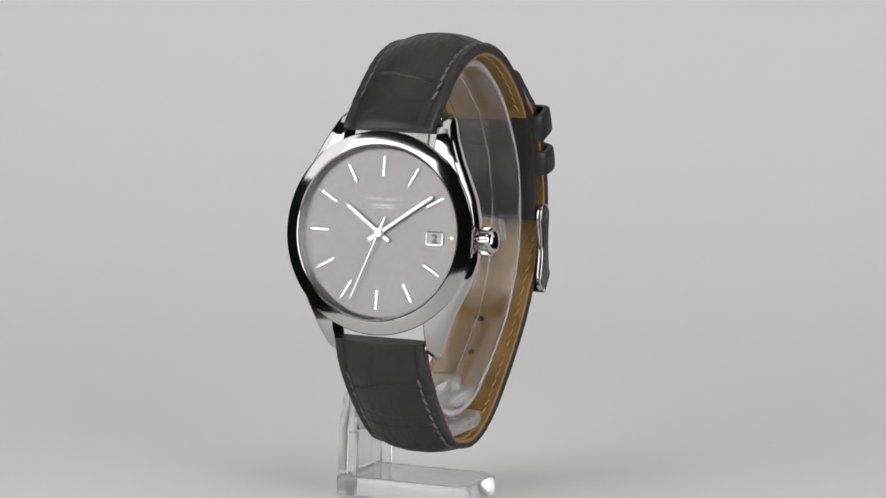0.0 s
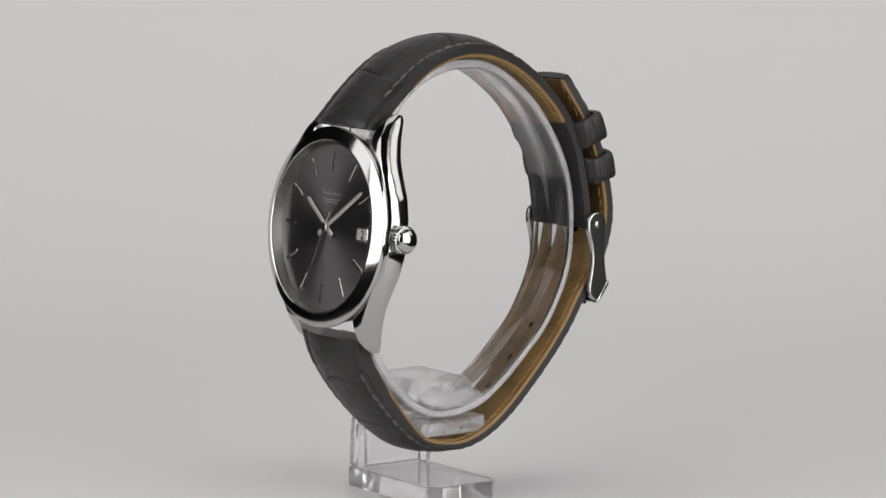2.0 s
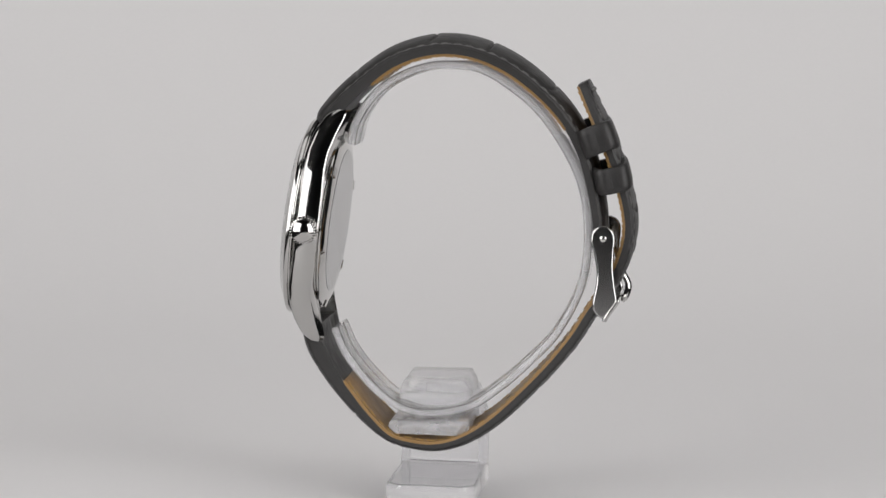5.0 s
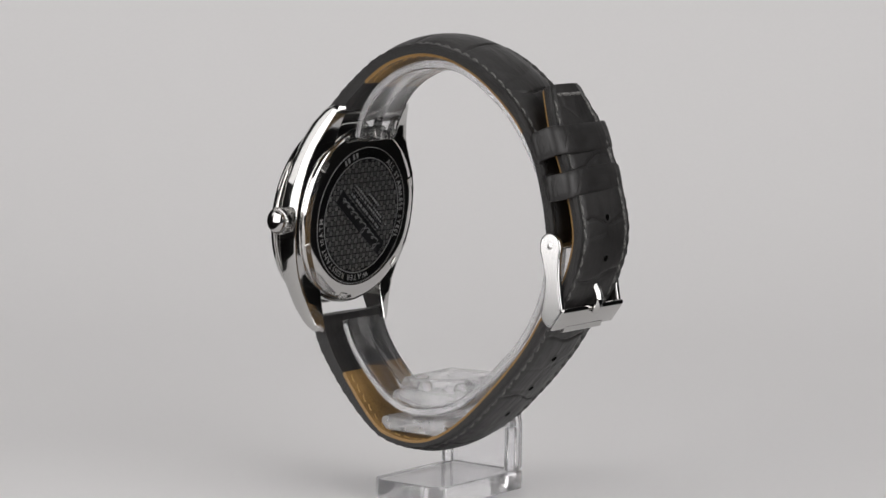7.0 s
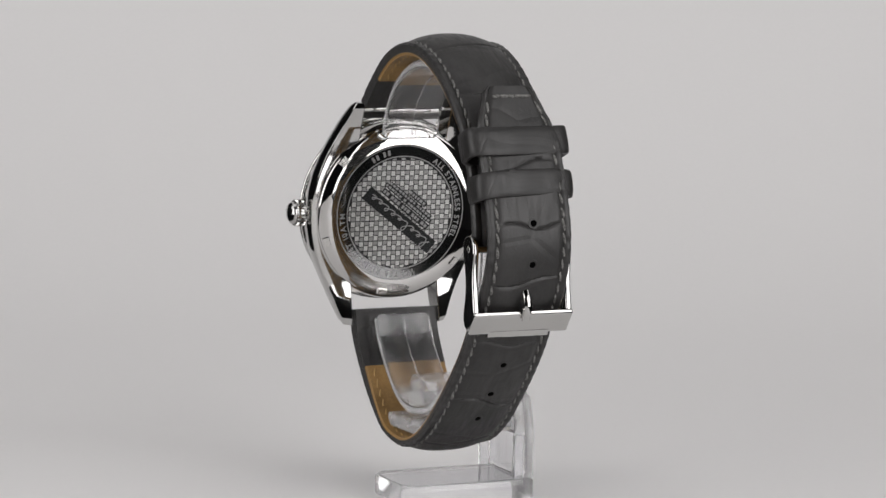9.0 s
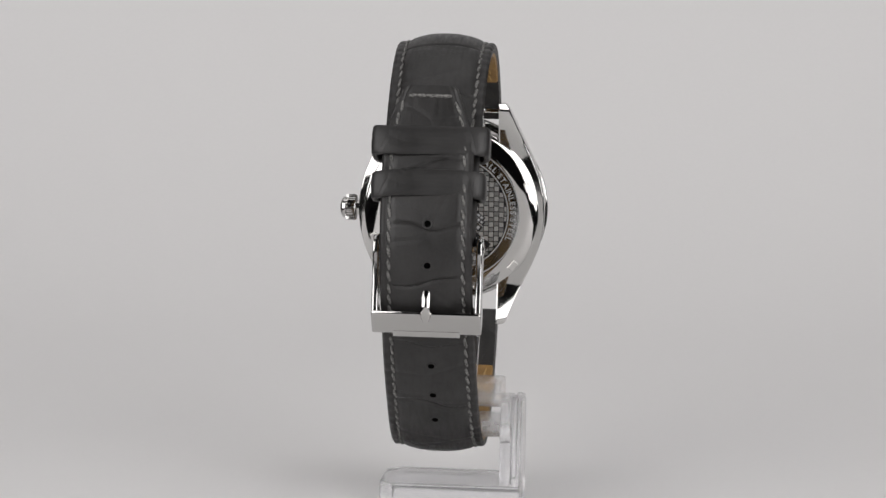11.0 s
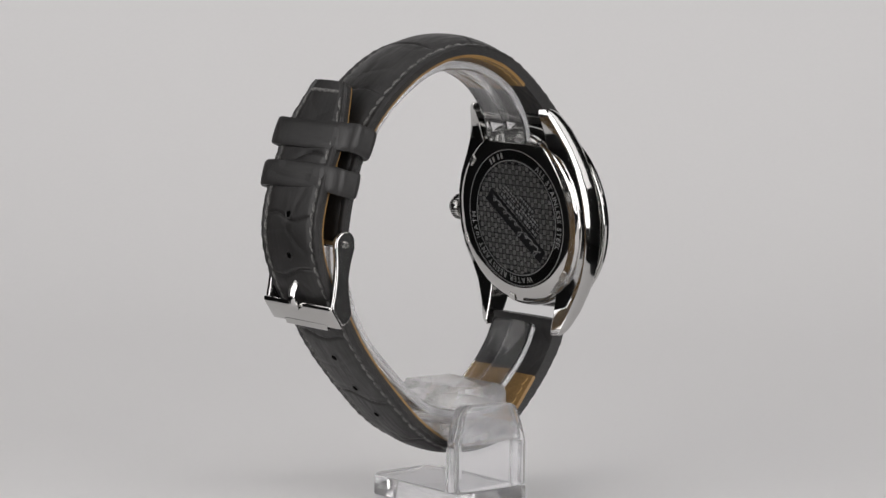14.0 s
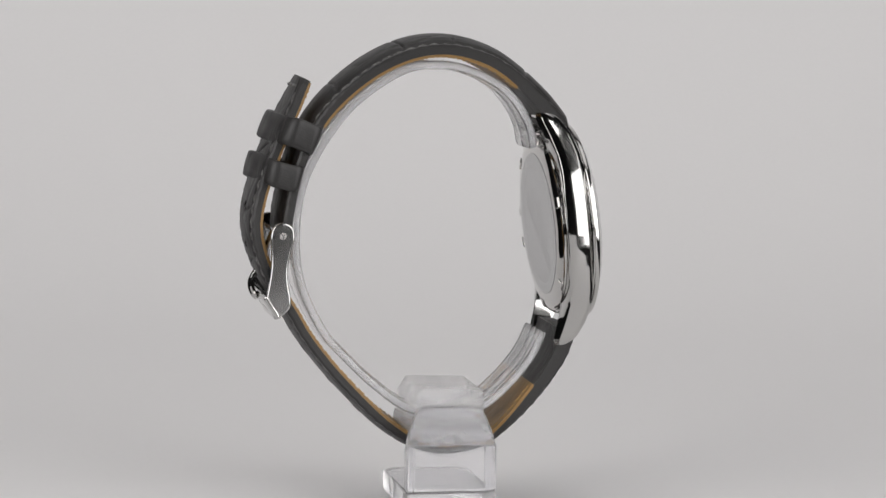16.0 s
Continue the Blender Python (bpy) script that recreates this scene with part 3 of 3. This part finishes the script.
def top_profile(band, crown_at, creases, half):
    """Depth of the outer face under the crest: padded middle, sewn edges and embossed creases."""
    def top(s, q):
        pad = np.interp(s, [0, 6, 30, 60, band.length], crown_at)
        x = abs(q)
        d = pad * min(1.0, (x / 0.80) ** 2.4)
        d += 0.34 * math.exp(-((x - 0.80) / 0.05) ** 2)
        if x > 0.80:
            d += 0.07 * (1 + math.sin(2 * math.pi * (s - 9) / 2.75)) * (x - 0.80) / 0.2 + 0.10 * noise.noise((q * 3, s * 0.5, 2.0))
        if x > 0.93:
            d += 0.55 * ((x - 0.93) / 0.07) ** 2
        for s0, w, deep, q0, q1 in creases:
            line = s0 + 1.5 * (w[0] * math.sin(2.0 * q + w[1]) + 0.5 * w[2] * math.sin(5 * q + w[3] * 3))
            if abs(s - line) < 2.0 and x < 0.78:
                d += 0.50 * deep * math.exp(-((s - line) / 0.27) ** 2) * (1 - (x / 0.8) ** 6)
        for q0, s_from, s_to in ((0.28, 9, 19), (-0.36, 28, 37), (0.1, 47, 57), (-0.2, 76, 85), (0.33, 88, 97)):
            if s_from < s < s_to:
                d += 0.15 * math.exp(-((q - q0 - 0.03 * math.sin(s)) / 0.035) ** 2)
        return d
    return top


def strap_piece(name, band, half, thick, pads, creases, lining_from, lining_to, label, ends):
    top = top_profile(band, pads, creases, half)
    depth = lambda s: thick(s) - 0.25 * min(1.0, max(0.0, min(s - lining_from, lining_to - s) / 0.3))
    body = part(name, ribbon(band, 0, band.length, half, top, depth, 33, True, 0.3), leather, watch, label)
    lin = ribbon(band, lining_from, lining_to, lambda s: half(s) - 0.3, lambda s, q: thick(s) - 0.23, lambda s: thick(s) + 0.32, 9)
    part("lining", lin, tan, body, "tan leather lining")
    edge = lambda s: half(s) * 0.80
    rows = [(ends[0], ends[1], edge), (ends[0], ends[1], lambda s: -edge(s))]
    part("stitching", stitches(band, rows, 2.75, 2.5, 0.31, lambda s: top(s, 0.80) - 0.14), thread, body, "grey sewing thread")
    inner = [(lining_from + 1, lining_to - 1, edge), (lining_from + 1, lining_to - 1, lambda s: -edge(s))]
    part("lining_stitching", stitches(band, inner, 2.75, 1.9, 0.17, lambda s: thick(s) + 0.36), tan_thread, body, "ochre sewing thread")
    return body


up_len, low_len = upper.length, lower.length
strap_upper = strap_piece("strap_upper", upper, lambda s: np.interp(s, [0, 30, up_len], [10.0, 10.2, 9.5]),
                          lambda s: np.interp(s, [0, 3, 8, 30, 60, up_len], [5.2, 5.1, 4.8, 4.3, 3.6, 2.6]), [1.4, 1.9, 1.8, 1.4, 0.6],
                          crease_set(3, 14, up_len - 18, 15.0), 15, up_len - 26, "upper leather strap piece carrying the buckle", (9, up_len - 20))


def lower_half(s):
    return np.interp(s, [0, 30, low_len - 45, low_len - 13, low_len - 8, low_len - 0.8, low_len], [10.0, 9.9, 9.35, 9.2, 8.3, 5.7, 5.0])


strap_lower = strap_piece("strap_lower", lower, lower_half,
                          lambda s: np.interp(s, [0, 3, 8, 20, 33, 62, low_len], [5.2, 5.1, 4.9, 4.3, 3.0, 2.8, 2.3]), [1.4, 1.8, 1.7, 0.8, 0.15],
                          crease_set(8, 11, low_len - 6, 14.0), 16, low_len - 0.3, "lower leather strap piece with holes and trapezoid tip", (9, low_len - 2.6))
tip_bm = bmesh.new()
for k in range(5):
    c = lower.at(low_len - 2.3, -3.4 + 1.7 * k, 0.02)
    t = lathe([(0, -1.0), (0.32, -0.8), (0.42, 0), (0.32, 0.8), (0, 1.0)], 8)
    join(tip_bm, move(t, Matrix.Translation(c * MM) @ pose(0, 0, 0, 0, 90, 0) @ pose(0, 0, 0, 12 if k % 2 else -12)))
part("tip_stitching", tip_bm, thread, strap_lower, "grey sewing thread")


def strap_hole(z, outer=True):
    """A punched hole: eyelet rim in the outer face, its inner shade put in as black discs."""
    zs = lower.p[:, 1]
    back = np.where(lower.p[:, 0] > 10)[0]
    k = back[np.argmin(np.abs(zs[back] - (z + Z0)))]
    s = lower.s[k]
    n = lower.n[k]
    c = lower.at(s, -0.4, 0.0)
    out = Vector((0, n[0], n[1]))
    m = Matrix.Translation((c + out * 0.03) * MM) @ out.to_track_quat("Z", "Y").to_matrix().to_4x4()
    rim = lathe([(0.62, -0.25), (0.68, 0.0), (0.85, 0.07), (1.1, 0.03), (1.2, -0.25)], 28, True)
    hole = part("hole_rim", move(rim, m), leather, strap_lower, "pressed leather rim of a strap hole")
    under = np.interp(s, [0, 20, 33, 62, low_len], [5.2, 4.3, 3.0, 2.8, 2.3]) + 0.34
    inside = Matrix.Translation((c - out * under) * MM) @ out.to_track_quat("Z", "Y").to_matrix().to_4x4()
    part("hole_end", move(lathe([(0, -0.03), (0.8, -0.03), (0.8, 0.1), (0, 0.1)], 20), inside), punched, hole, "black disc for the shade of the hole in the lining")
    part("hole", move(lathe([(0, -0.15), (0.66, -0.15), (0.66, 0.02), (0.62, 0.04), (0, 0.04)], 24), m), punched, hole, "black disc for the shade inside a punched hole")


for z in (10.2, 1.8, -20.6, -27.7, -33.9):
    strap_hole(z)


def keeper(name, cy, cz, tilt, deep, along, wide, wall, label, line):
    """A leather loop round both straps. deep: half depth, along: half length on the strap, wide: half width."""
    bm = bmesh.new()
    uv = bm.loops.layers.uv.new("UVMap")
    n = 180
    profile = [(0, -along), (0, along), (0.5, along + 0.12), (wall - 0.2, along), (wall, along - 0.35), (wall + 0.09, along * 0.5), (wall + 0.12, 0), (wall + 0.09, -along * 0.5), (wall, -along + 0.35), (wall - 0.2, -along), (0.5, -along - 0.12)]
    rings = []
    for k in range(n):
        a = 2 * math.pi * k / n
        c, s = math.cos(a), math.sin(a)
        power = 0.42
        ex, ed = math.copysign(abs(c) ** power, c), math.copysign(abs(s) ** power, s)
        ring = []
        for out, v in profile:
            across = ex * (wide - wall + out)
            x = SX + across
            d = ed * (deep - wall + out) + 0.35 * (1 - ex * ex) * (1 if s > 0 else 0)
            if s > 0 and out >= wall - 0.2:
                d -= 0.28 * math.exp(-((across - line[0] - line[1] * v) / 0.45) ** 2)
            sag = 0.25 * math.sin(a * 2 + cy)
            y = cy + d * math.cos(tilt) - (v + sag) * math.sin(tilt) + 0.10 * across
            z = cz + Z0 + d * math.sin(tilt) + (v + sag) * math.cos(tilt)
            ring.append((bm.verts.new((x * MM, y * MM, z * MM)), a * 1.2, v / 10 + out / 5))
        rings.append(ring)
    m = len(profile)
    for k in range(n):
        a, b = rings[k], rings[(k + 1) % n]
        for j in range(m):
            items = (a[j], a[(j + 1) % m], b[(j + 1) % m], b[j])
            f = bm.faces.new([i[0] for i in items])
            for loop, i in zip(f.loops, items):
                loop[uv].uv = (i[1], i[2])
    return part(name, bm, leather, watch, label)


keeper("keeper_loop", 32.8, 25.0, radians(22), 4.1, 2.95, 11.8, 1.15, "upper grey leather keeper loop", (1.0, 0.0))
keeper("keeper_loop", 36.1, 16.9, radians(14), 4.0, 2.65, 11.4, 1.15, "lower grey leather keeper loop", (-3.5, 3.2))


def buckle():
    side, _ = spline(lifted([(33.0, 3.6), (33.2, 5.6), (34.4, 6.9), (36.2, 7.0), (37.6, 6.0), (38.1, 4.2), (37.9, 1.5), (37.9, -2.0), (38.4, -6.0), (38.8, -8.4), (38.2, -9.8),
                             (36.4, -12.1), (35.4, -12.3), (34.0, -11.0), (33.7, -9.0), (34.3, -5.5), (34.4, -2.5), (33.8, 0.8), (33.0, 3.4)]), 0.6)
    side = side[:-1]
    base = tagged(new("buckle"), "polished steel pin buckle")
    base.parent = watch
    for sgn in (-1, 1):
        a, b = sorted((SX + sgn * 9.75, SX + sgn * 11.1))
        arm = prism(side, a, b, 0.4, 3)
        part("side_arm", arm, arm_steel, base, "curved polished side arm")
        m = Matrix.Translation(((SX + sgn * 11.1) * MM, 35.6 * MM, (4.4 + Z0) * MM)) @ pose(0, 0, 0, 0, 90, 0)
        part("pivot", move(lathe([(0, 0.12), (0.45, 0.1), (0.6, 0.05), (0.75, -0.05), (0.75, -0.3), (0, -0.3)], 20), m), satin, base, "small pivot pin end")
    plate = lifted([(39.3, -8.0), (39.45, -8.9), (36.6, -13.0), (35.7, -12.9), (36.4, -11.4), (38.4, -8.3)])
    part("front_plate", prism(plate, SX - 11.1, SX + 11.1, 0.42, 3), steel, base, "flat polished front plate")
    tab = lifted([(37.1, -12.3), (36.5, -13.7), (35.5, -13.6), (35.8, -12.2)])
    part("plate_tab", prism(tab, SX - 6.8, SX + 6.8, 0.15, 1), steel, base)
    part("pivot_bar", move(lathe([(0, -9.8), (0.7, -9.8), (0.7, 9.8), (0, 9.8)], 16), Matrix.Translation((SX * MM, 35.6 * MM, (4.4 + Z0) * MM)) @ pose(0, 0, 0, 0, 90, 0)), steel, base)
    pin = bmesh.new()
    path, _ = spline(lifted([(36.0, 4.0), (37.2, 1.0), (38.2, -2.0), (40.2, -5.4), (40.6, -7.0), (40.1, -8.8), (39.3, -10.0)]), 0.4)
    rings = []
    for k, (y, z) in enumerate(path):
        d = path[min(k + 1, len(path) - 1)] - path[max(k - 1, 0)]
        d = d / np.linalg.norm(d)
        up = np.array([-d[1], d[0]])
        r = 0.95 if k < len(path) - 2 else 0.7
        rings.append([pin.verts.new(Vector((SX - 0.1 + r * math.cos(a), y + up[0] * r * 0.75 * math.sin(a), z + up[1] * r * 0.75 * math.sin(a))) * MM)
                      for a in np.linspace(0, 2 * math.pi, 12, endpoint=False)])
    for a, b in zip(rings, rings[1:]):
        for k in range(12):
            pin.faces.new((a[k], a[(k + 1) % 12], b[(k + 1) % 12], b[k]))
    pin.faces.new(rings[0])
    pin.faces.new(rings[-1])
    part("prong", pin, steel, base, "rounded steel buckle prong")


buckle()
for v in (23.0, -23.0):
    m = CASE @ Matrix.Translation((0, v * MM, -2.6 * MM)) @ pose(0, 0, 0, 0, 90, 0)
    part("spring_bar", move(lathe([(0, -10.4), (0.8, -10.4), (0.8, 10.4), (0, 10.4)], 16), m), steel, watch, "thin steel spring bar")


# ---- the stand ----
def ring():
    """The open clear band that carries the strap."""
    pts = lifted([(-19.4, 22.4), (-18.4, 27.0), (-15.7, 31.9), (-11.6, 36.0), (-5.4, 39.2), (1.3, 40.5), (9.8, 39.5), (19.5, 33.3), (26.0, 25.8), (31.2, 16.0), (33.0, 5.5), (31.9, -6.0),
                  (27.0, -16.6), (21.0, -23.4), (15.0, -29.0), (7.7, -33.9), (-2.1, -35.6), (-9.4, -33.4), (-15.6, -28.0), (-19.8, -22.6), (-22.2, -17.4)])
    b = Band(pts, 0.8, 1, SX)
    bm = bmesh.new()
    rings = []
    half, thick, e = 6.4, 1.8, 0.3
    n = len(b.s)
    for k, s in enumerate(b.s):
        h = half - (0.7 * max(0, 1 - min(s, b.length - s) / 1.0) ** 2)
        sec = [(-h, e), (-h + e, 0), (h - e, 0), (h, e), (h, thick - e), (h - e, thick), (0.5, thick), (0.3, thick + 0.1), (-0.3, thick + 0.1), (-0.5, thick), (-h + e, thick), (-h, thick - e)]
        rings.append([bm.verts.new(b.at(s, x, d) * MM) for x, d in sec])
    for a, c in zip(rings, rings[1:]):
        for k in range(12):
            bm.faces.new((a[k], a[(k + 1) % 12], c[(k + 1) % 12], c[k]))
    bm.faces.new(rings[0])
    bm.faces.new(rings[-1])
    whole = part("ring", bm, acrylic, stand, "open clear acrylic ring")
    for sgn in (-1, 1):
        bm, last = bmesh.new(), None
        for s in b.s[1:-1]:
            x = sgn * (half - (0.7 * max(0, 1 - min(s, b.length - s) / 1.0) ** 2) + 0.03)
            now = [bm.verts.new(b.at(s, x + dx, d) * MM) for dx, d in ((0, 0.35), (sgn * 0.12, 0.6), (sgn * 0.12, thick - 0.6), (0, thick - 0.35))]
            if last:
                for k in range(4):
                    bm.faces.new((last[k], last[(k + 1) % 4], now[(k + 1) % 4], now[k]))
            else:
                bm.faces.new(now)
            last = now
        bm.faces.new(last)
        part("ring_edge", bm, cut_edge, whole, "pale cut edge of the ring")
    bm, last = bmesh.new(), None
    for s in b.s[1:-1]:
        now = [bm.verts.new(b.at(s, x, d) * MM) for x, d in ((-0.2, thick + 0.12), (-0.12, thick + 0.24), (0.12, thick + 0.24), (0.2, thick + 0.12))]
        if last:
            for k in range(4):
                bm.faces.new((last[k], last[(k + 1) % 4], now[(k + 1) % 4], now[k]))
        else:
            bm.faces.new(now)
        last = now
    bm.faces.new(last)
    part("ring_ridge", bm, acrylic, whole, "raised moulding line along the ring")
    return whole


ring()
part("block", prism(lifted([(-9.0, -36.2), (-9.4, -37.6), (-7.8, -39.1), (6.6, -39.1), (8.0, -37.6), (7.8, -35.4), (3, -36.1), (-3, -36.3)]), -14.4, 7.2, 0.4, 2), frosted, stand, "clear acrylic block under the ring")
for y in (-3.6, 3.0):
    m = Matrix.Translation((7.25 * MM, y * MM, (Z0 - 37.6) * MM)) @ pose(0, 0, 0, 0, 90, 0)
    part("mould_mark", move(lathe([(0.75, -0.1), (0.8, 0.06), (0.95, 0.08), (1.0, -0.1)], 24, True), m), cast_acrylic, stand, "small round moulding mark")
arm = part("arm", prism(lifted([(-6.6, -27.9), (6.2, -27.6), (7.3, -29.4), (7.8, -31.8), (3, -33.2), (-2, -33.4), (-7.4, -32.0), (-7.4, -29.6)]), -14.4, 3.0, 0.4, 2),
           haze, stand, "clear acrylic arm inside the ring")
part("arm_step", prism(lifted([(-6.8, -30.4), (7.0, -30.1), (7.6, -31.8), (3, -33.2), (-2, -33.4), (-7.2, -32.1)]), 3.1, 6.2, 0.35, 2), haze, arm)
part("arm_tab", prism(lifted([(-1.6, -28.2), (1.4, -28.2), (1.6, -30.3), (-1.8, -30.3)]), 3.1, 5.0, 0.3, 2), haze, arm)


def post():
    """Upright panel with two thicker flanges and a rounded, narrowing head that holds the arm."""
    panel = [(-9.3, -49.15), (9.8, -49.15), (9.8, -39.5), (9.3, -36.5), (8.3, -33.0), (7.6, -31.6), (6.2, -30.9), (-4.8, -31.1), (-6.2, -31.8), (-7.0, -33.2), (-8.4, -36.8), (-9.2, -39.5)]
    upright = part("post", prism(lifted(panel), -19.0, -16.9, 0.7, 3), cast_acrylic, stand, "clear acrylic upright post")
    for y0, y1 in ((-9.2, -7.3), (7.8, 9.7)):
        part("flange", prism(lifted([(y0, -49.15), (y1, -49.15), (y1, -39.6), (y0, -39.6)]), -16.85, -14.5, 0.4, 2), cast_acrylic, upright)
    head = [(-9.0, -39.5), (9.6, -39.5), (9.1, -36.6), (8.1, -33.2), (7.4, -31.8), (6.1, -31.1), (-4.8, -31.3), (-6.1, -32.0), (-6.8, -33.4), (-8.2, -36.8)]
    part("head", prism(lifted(head), -16.85, -14.45, 0.5, 2), cast_acrylic, upright)


post()


def foot_plate():
    """Thick plate with cut front corners."""
    bm = bmesh.new()
    outline = [(-19.0, -9.4), (8.6, -9.4), (11.2, -6.6), (11.2, 7.0), (8.6, 9.8), (-19.0, 9.8)]
    low = [bm.verts.new((x * MM, y * MM, 0.05 * MM)) for x, y in outline]
    high = [bm.verts.new((x * MM, y * MM, 4.4 * MM)) for x, y in outline]
    bm.faces.new(low)
    bm.faces.new(high)
    for k in range(6):
        bm.faces.new((low[k], low[(k + 1) % 6], high[(k + 1) % 6], high[k]))
    bmesh.ops.recalc_face_normals(bm, faces=bm.faces[:])
    bmesh.ops.bevel(bm, geom=bm.edges[:], offset=0.5 * MM, segments=2, profile=0.5, affect="EDGES")
    part("foot_plate", bm, cast_acrylic, stand, "thick clear acrylic foot plate with cut corners")


foot_plate()

motions()
